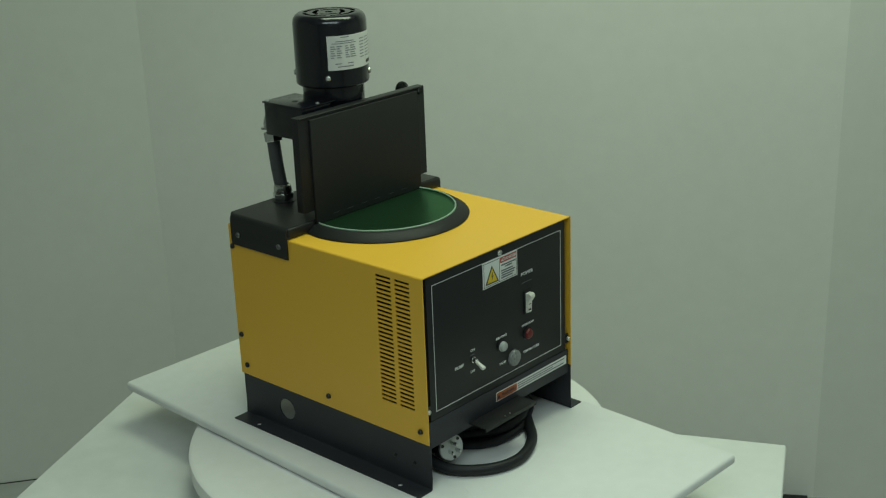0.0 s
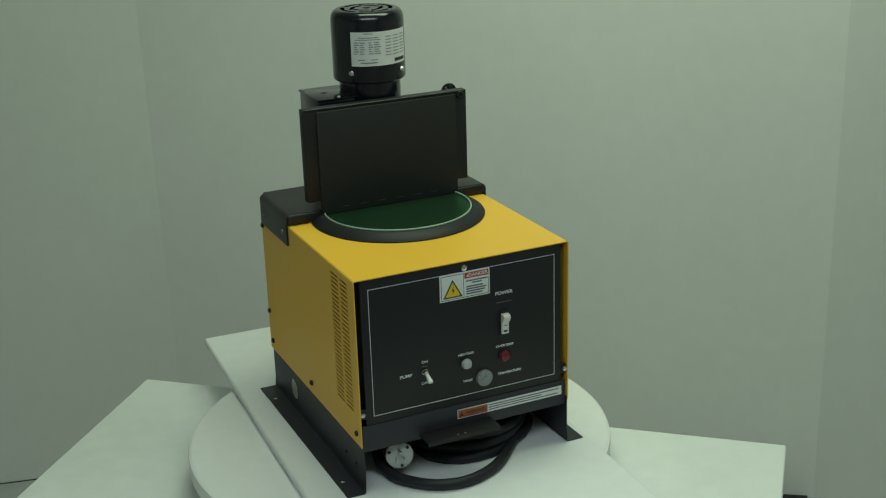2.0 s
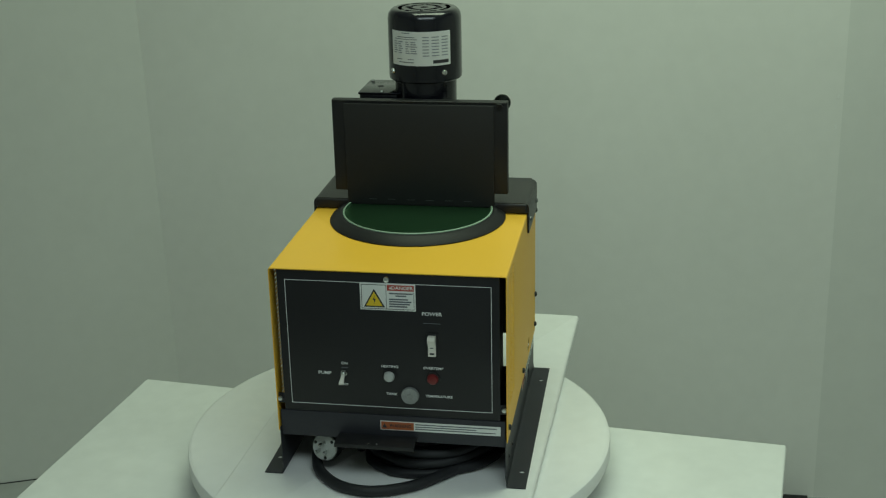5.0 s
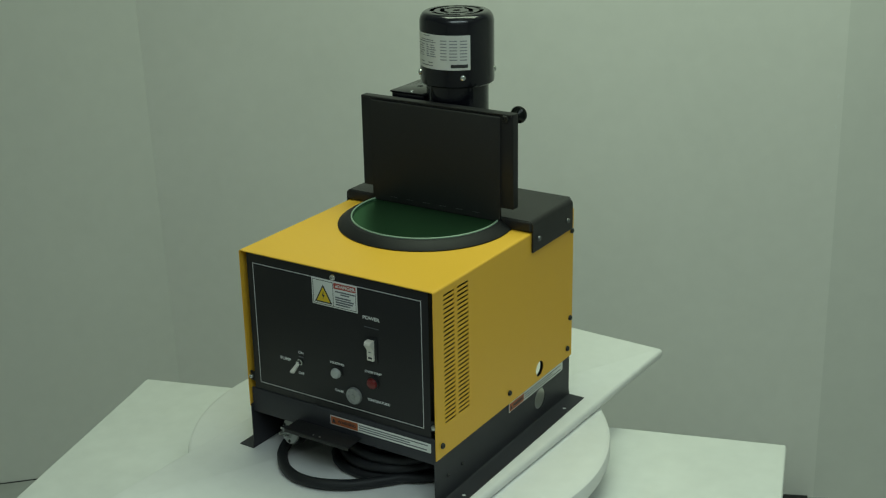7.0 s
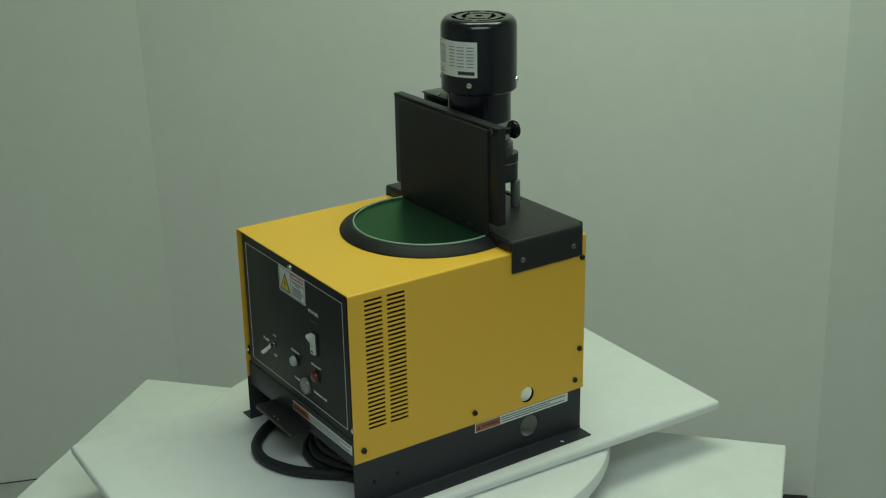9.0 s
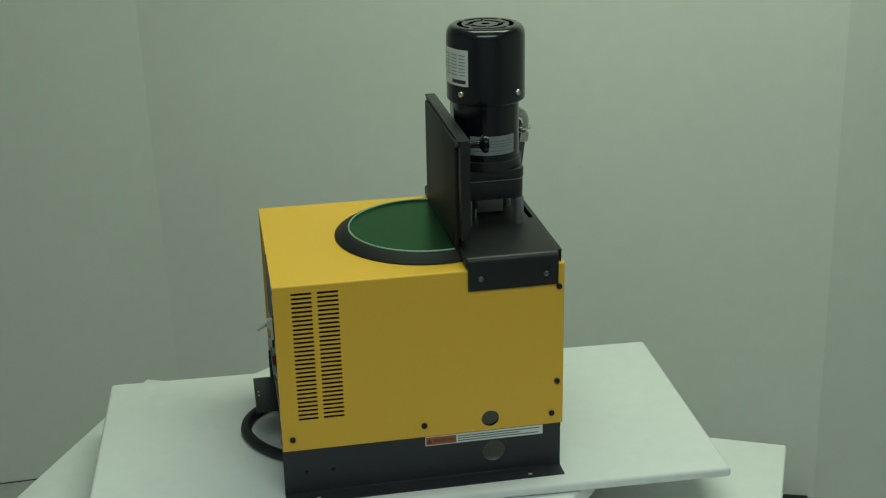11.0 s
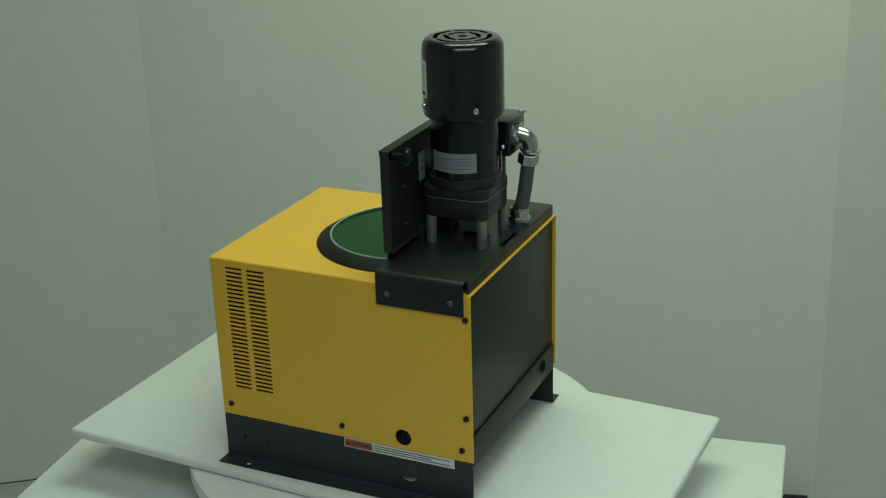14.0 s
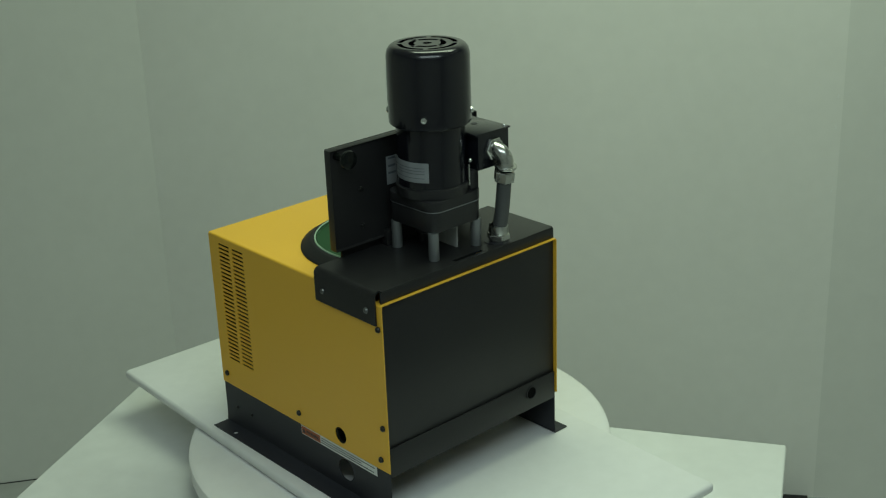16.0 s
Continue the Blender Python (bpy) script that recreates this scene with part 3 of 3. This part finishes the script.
part("nut", lathe([(0, 0.0), (0.0058, 0.0), (0.0058, 0.0035), (0.0052, 0.0042), (0.0030, 0.0042), (0.0028, 0.0030), (0, 0.0030)], (0.1240, 0.2606, 0.4868), 6, (0, -1, 0)), DARKZINC, frame_plate)

# motor
MX, MY = 0.0030, 0.3248
motor = part("motor_body", lathe([(0, 0.425), (0.0470, 0.425), (0.0470, 0.532), (0, 0.532)], (MX, MY, 0), 64), GLOSS, machine, "glossy black upright gear motor")
R1 = 0.0558
fan = part("fan_cover", lathe([(0.0465, 0.5165), (0.0533, 0.5165), (0.0554, 0.5185), (R1, 0.5220), (R1 - 0.0001, 0.6090), (0.0542, 0.6155), (0.0510, 0.6200), (0.0475, 0.6222), (0.0420, 0.6225)], (MX, MY, 0), 72), GLOSS, motor, "glossy black round fan cover")


def vent_top():
    """The cover's flat top: rings with curved slots between them."""
    bm = bmesh.new()
    def seg(r0, r1, a0, a1):
        m = max(2, int((a1 - a0) / 6))
        for k in range(m):
            b0, b1 = radians(a0 + (a1 - a0) * k / m), radians(a0 + (a1 - a0) * (k + 1) / m)
            bm.faces.new([bm.verts.new((MX + r * math.cos(a), MY + r * math.sin(a), 0.6225)) for r, a in ((r0, b0), (r1, b0), (r1, b1), (r0, b1))])
    seg(0.0400, 0.0422, 0, 360)
    for q in range(4):
        seg(0.0335, 0.0400, 90 * q + 40, 90 * q + 50)
        seg(0.0180, 0.0250, 90 * q - 8, 90 * q + 8)
    seg(0.0250, 0.0335, 0, 360)
    seg(0.0060, 0.0180, 0, 360)
    return thicken(bm, 0.0014)


part("vent_grille", vent_top(), GLOSS, fan, "slotted round vent on top of the fan cover")
part("fan_hub", lathe([(0, 0.600), (0.040, 0.600), (0.040, 0.603), (0, 0.603)], (MX, MY, 0), 32), CAST, fan)
for a in (40, 130, 220, 310):
    c, s = math.cos(radians(a)), math.sin(radians(a))
    screw("screw", (MX + R1 * c, MY + R1 * s, 0.5325), (c, s, 0), 0.0046, ZINC, fan, "bright zinc screw")
plate = part("rating_label", curved(MX, MY, R1 + 0.0001, -139, -38, 0.5440, 0.5950), LABEL, fan, "white rating label with unreadable print")
for a0, a1, z, h, m in ((-118, -104, 0.5925, 0.0010, GREYINK), (-126, -96, 0.5865, 0.0010, GREYINK), (-132, -92, 0.5835, 0.0008, GREYINK),
                        (-124, -98, 0.5490, 0.0012, GREYINK), (-128, -118, 0.5535, 0.0010, GREYINK),
                        (-108, -98, 0.5535, 0.0010, GREYINK), (-68, -42, 0.5500, 0.0050, INK)):
    part("text_bar", curved(MX, MY, R1 + 0.0003, a0, a1, z - h / 2, z + h / 2, 8), m, plate, smooth=0)
for i in range(7):
    for a0, a1 in ((-84, -74), (-70, -58), (-54, -43)):
        part("text_bar", curved(MX, MY, R1 + 0.0003, a0, a1, 0.5585 + 0.0046 * i, 0.5600 + 0.0046 * i, 4), SILVER, plate, smooth=0)
for i in range(6):
    z = 0.5620 + 0.0033 * i
    for a0, a1 in ((-134, -126), (-124.5, -116), (-111, -104), (-102.5, -92)):
        part("text_bar", curved(MX, MY, R1 + 0.0003, a0, a1 - 1.5 * ((i * 7 + int(-a0)) % 3), z, z + 0.0015, 4), SILVER, plate, smooth=0)
small = part("serial_label", curved(MX, MY, 0.0471, -41, 43, 0.4440, 0.4715), SILVER, motor, "silver serial label with unreadable print")
part("print_field", curved(MX, MY, 0.0476, -37, 39, 0.4462, 0.4693), SILVER, small)
for z in (0.4640, 0.4600, 0.4560, 0.4500):
    part("text_bar", curved(MX, MY, 0.0481, -34, 36, z, z + 0.0007, 10), GREYINK, small, smooth=0)
tag = part("caution_label", box(0.0210, 0.0390, 0.2708, 0.2716, 0.4232, 0.4632), SILVER, frame_plate, "small white caution label", 0)
for z in (0.459, 0.448, 0.438):
    part("text_bar", box(0.0235, 0.0365, 0.2715, 0.2719, z, z + 0.003), GREYINK, tag, smooth=0)

gear = part("gear_case", rounded_slab(-0.0475, 0.0465, MY - 0.049, MY + 0.047, 0.3765, 0.4050, 0.016, 0.0018), CAST, motor, "black cast gear case in two halves")
part("gear_cap", rounded_slab(-0.0490, 0.0480, MY - 0.0505, MY + 0.0485, 0.4058, 0.4200, 0.019, 0.0012), CAST, gear)
part("gear_flange", lathe([(0, 0.4200), (0.0500, 0.4200), (0.0505, 0.4225), (0.0500, 0.4330), (0.0460, 0.4345), (0, 0.4345)], (MX, MY, 0), 64), CAST, gear)
part("rear_lug", box(-0.0430, -0.0270, 0.3440, 0.3680, 0.4195, 0.4480, 0.0020), CAST, motor)
part("case_seam", rounded_slab(-0.0488, 0.0478, MY - 0.0503, MY + 0.0483, 0.4048, 0.4060, 0.0188, 0.0003), ALU, gear, "thin bare metal joint line")
part("bare_plate", box(-0.0150, -0.0120, 0.3130, 0.3530, 0.3372, 0.3765, 0.0006), BARE, motor, "bare metal mounting plate under the gear case")
for x in (-0.0385, 0.0400):
    for y in (0.2880, 0.3640):
        part("post", lathe([(0, 0.3365), (0.0072, 0.3365), (0.0074, 0.3375), (0.0074, 0.3765), (0, 0.3765)], (x, y, 0), 24), ALU, motor, "bare grey spacer post")
part("shaft", lathe([(0, 0.335), (0.0080, 0.335), (0.0080, 0.350), (0.0125, 0.352), (0.0125, 0.3765), (0, 0.3765)], (0.0, 0.300, 0), 24), CAST, motor)

# junction box with elbow and conduit
jbox = part("junction_box", box(-0.0945, -0.036, 0.2905, 0.3755, 0.4470, 0.4955, 0.0015), GLOSS, motor, "black sheet-metal junction box on the motor")
part("lid", box(-0.0962, -0.030, 0.2885, 0.3775, 0.4957, 0.4985, 0.0008), GLOSS, jbox)
part("plug_hole", lathe([(0, 0.0), (0.0048, 0.0), (0.0048, 0.0005), (0.0036, 0.0009), (0, 0.0006)], (-0.0700, 0.3330, 0.4984), 20), INK, jbox)
for x, y in ((-0.0905, 0.3715), (-0.0600, 0.2945)):
    screw("screw", (x, y, 0.4986), (0, 0, 1), 0.0030, ZINC, jbox, "bright zinc screw")
screw("screw", (-0.0260, 0.3700, 0.4640), (-0.3, 1, 0), 0.0034, ZINC, jbox, "bright zinc screw")
part("bright_strip", box(-0.0275, -0.0245, 0.3662, 0.3682, 0.4280, 0.4580, 0.0006), STEEL, motor, "narrow bright metal strip")
EX = -0.0692
elbow = part("elbow_fitting", tube([(-0.0640, 0.3680, 0.4735), (-0.0642, 0.3800, 0.4735), (-0.0658, 0.3905, 0.4685), (-0.0680, 0.3945, 0.4590), (-0.0690, 0.3935, 0.4470)], 0.0112, 20), STEEL, motor, "bright cast metal conduit elbow")


def hexnut(at, axis, r, h):
    bm = lathe([(r * 0.72, -h / 2), (r * 0.93, -h / 2), (r, -h / 2 + 0.001), (r, h / 2 - 0.001), (r * 0.93, h / 2), (r * 0.72, h / 2), (r * 0.72, -h / 2)], at, 6, axis)
    return bm


DOWN = (-0.001, -0.015, -0.09)
part("hex_collar", hexnut((-0.0641, 0.3785, 0.4735), (0, 1, 0), 0.0162, 0.006), STEEL, elbow)
part("bead", lathe([(0.0105, -0.0022), (0.0152, -0.0016), (0.0158, 0.0), (0.0152, 0.0016), (0.0105, 0.0022)], (EX, 0.3940, 0.4505), 24, DOWN), STEEL, elbow)
part("hex_nut", hexnut((EX, 0.3912, 0.4365), DOWN, 0.0150, 0.015), STEEL, elbow)
part("conduit", tube([(EX, 0.3914, 0.4380), (EX - 0.0002, 0.3890, 0.4150), (EX - 0.0008, 0.3845, 0.3850), (EX - 0.0011, 0.3770, 0.3480)], 0.0102, 18), CONDUIT, motor, "short grey flexible conduit")
# flat black disc painted for the dark hole round the fitting
part("fitting_hole_disc", lathe([(0, 0.3372), (0.0195, 0.3372), (0.0195, 0.3378), (0, 0.3379)], (EX - 0.0011, 0.3745, 0), 28), INK, bracket)
foot = part("base_fitting", lathe([(0.0102, 0.027), (0.0135, 0.025), (0.0142, 0.015), (0.0128, 0.012), (0.0128, 0.008), (0.0120, 0.0), (0, 0.0)], (EX - 0.0011, 0.3765, 0.3360), 24), STEEL, motor, "bright conduit fitting in the saddle plate")
part("hex_nut", hexnut((EX - 0.0011, 0.3765, 0.3445), (0, 0, 1), 0.0165, 0.008), STEEL, foot)
part("slot_backing", box(-0.060, 0.060, 0.3700, 0.3922, TOP + 0.0006, TOP + 0.0016), INK, bracket)

# power cord: coil under the front rail, a loop on the board, and the plug
random.seed(4)
pts = []
for k in range(112):
    a = radians(200 - 26 * k)
    r = (0.100, 0.088, 0.076, 0.094, 0.082, 0.070, 0.090, 0.078)[k // 14] + 0.004 * math.sin(1.7 * k)
    z = (0.0080, 0.0082, 0.0084, 0.0215, 0.0220, 0.0210, 0.0345, 0.0340)[k // 14] + 0.0015 * math.sin(0.9 * k)
    pts.append((0.036 + 1.06 * r * math.cos(a), 0.108 + r * math.sin(a), z))
cord = part("cord_coil", tube(pts, 0.0072, 12, 2), CABLE, machine, "coiled black power cord under the machine")
loop = [(-0.108, 0.075, 0.034), (-0.121, 0.050, 0.022), (-0.117, 0.018, 0.011), (-0.103, -0.010, 0.0085), (-0.068, -0.041, 0.0080), (-0.022, -0.050, 0.0080), (0.030, -0.030, 0.0082), (0.072, 0.010, 0.0085), (0.100, 0.045, 0.010), (0.105, 0.085, 0.014), (0.085, 0.130, 0.02)]
part("cord_loop", tube(loop, 0.0080, 16, 8), CABLE, cord)
PLUG = Vector((-0.1030, 0.0130, 0.0385))
PAX = Vector((-0.26, -0.93, 0.22)).normalized()
plug = part("plug", lathe([(0.0080, -0.062), (0.0120, -0.056), (0.0150, -0.040), (0.0150, -0.024), (0.0200, -0.016), (0.0212, -0.004), (0.0208, -0.001), (0, -0.001)], PLUG, 36, PAX), RUBBER, cord, "black round mains plug with a pale face")
part("plug_face", lathe([(0.0196, -0.0015), (0.0196, 0.0010), (0.0185, 0.0020), (0, 0.0020)], PLUG, 36, PAX), FROST, plug, "pale plastic plug face")
side = PAX.cross(Vector((0, 0, 1))).normalized()
rise = side.cross(PAX)
for u, v in ((-0.006, -0.005), (0.006, -0.005)):
    q = PLUG + side * u + rise * v
    bm = box(-0.0008, 0.0008, -0.003, 0.003, 0, 0.016, 0.0004)
    bmesh.ops.transform(bm, verts=bm.verts, matrix=Matrix.Translation(q) @ Matrix((side, rise, PAX)).transposed().to_4x4())
    part("blade_pin", bm, ZINC, plug, "flat metal pin")
part("earth_pin", lathe([(0.0026, 0), (0.0026, 0.016), (0.0018, 0.019), (0, 0.019)], PLUG + rise * 0.007, 14, PAX), ZINC, plug, "round metal pin")
for a in (20, 140, 260):
    q = PLUG + side * 0.0155 * math.cos(radians(a)) + rise * 0.0155 * math.sin(radians(a)) + PAX * 0.0018
    part("plug_screw", lathe([(0.0026, 0), (0.0022, 0.0012), (0, 0.0012)], q, 12, PAX), DARKZINC, plug)


# ---- what turns ----
def motions():
    rows = [(t, pose(0, 0, 0, 0, 0, a) @ pose(0, 0, 0, TILT[0], TILT[1], 0)) for t, a in TURN]
    for ob in (disc, plank, machine):
        walk(ob, rows)


motions()
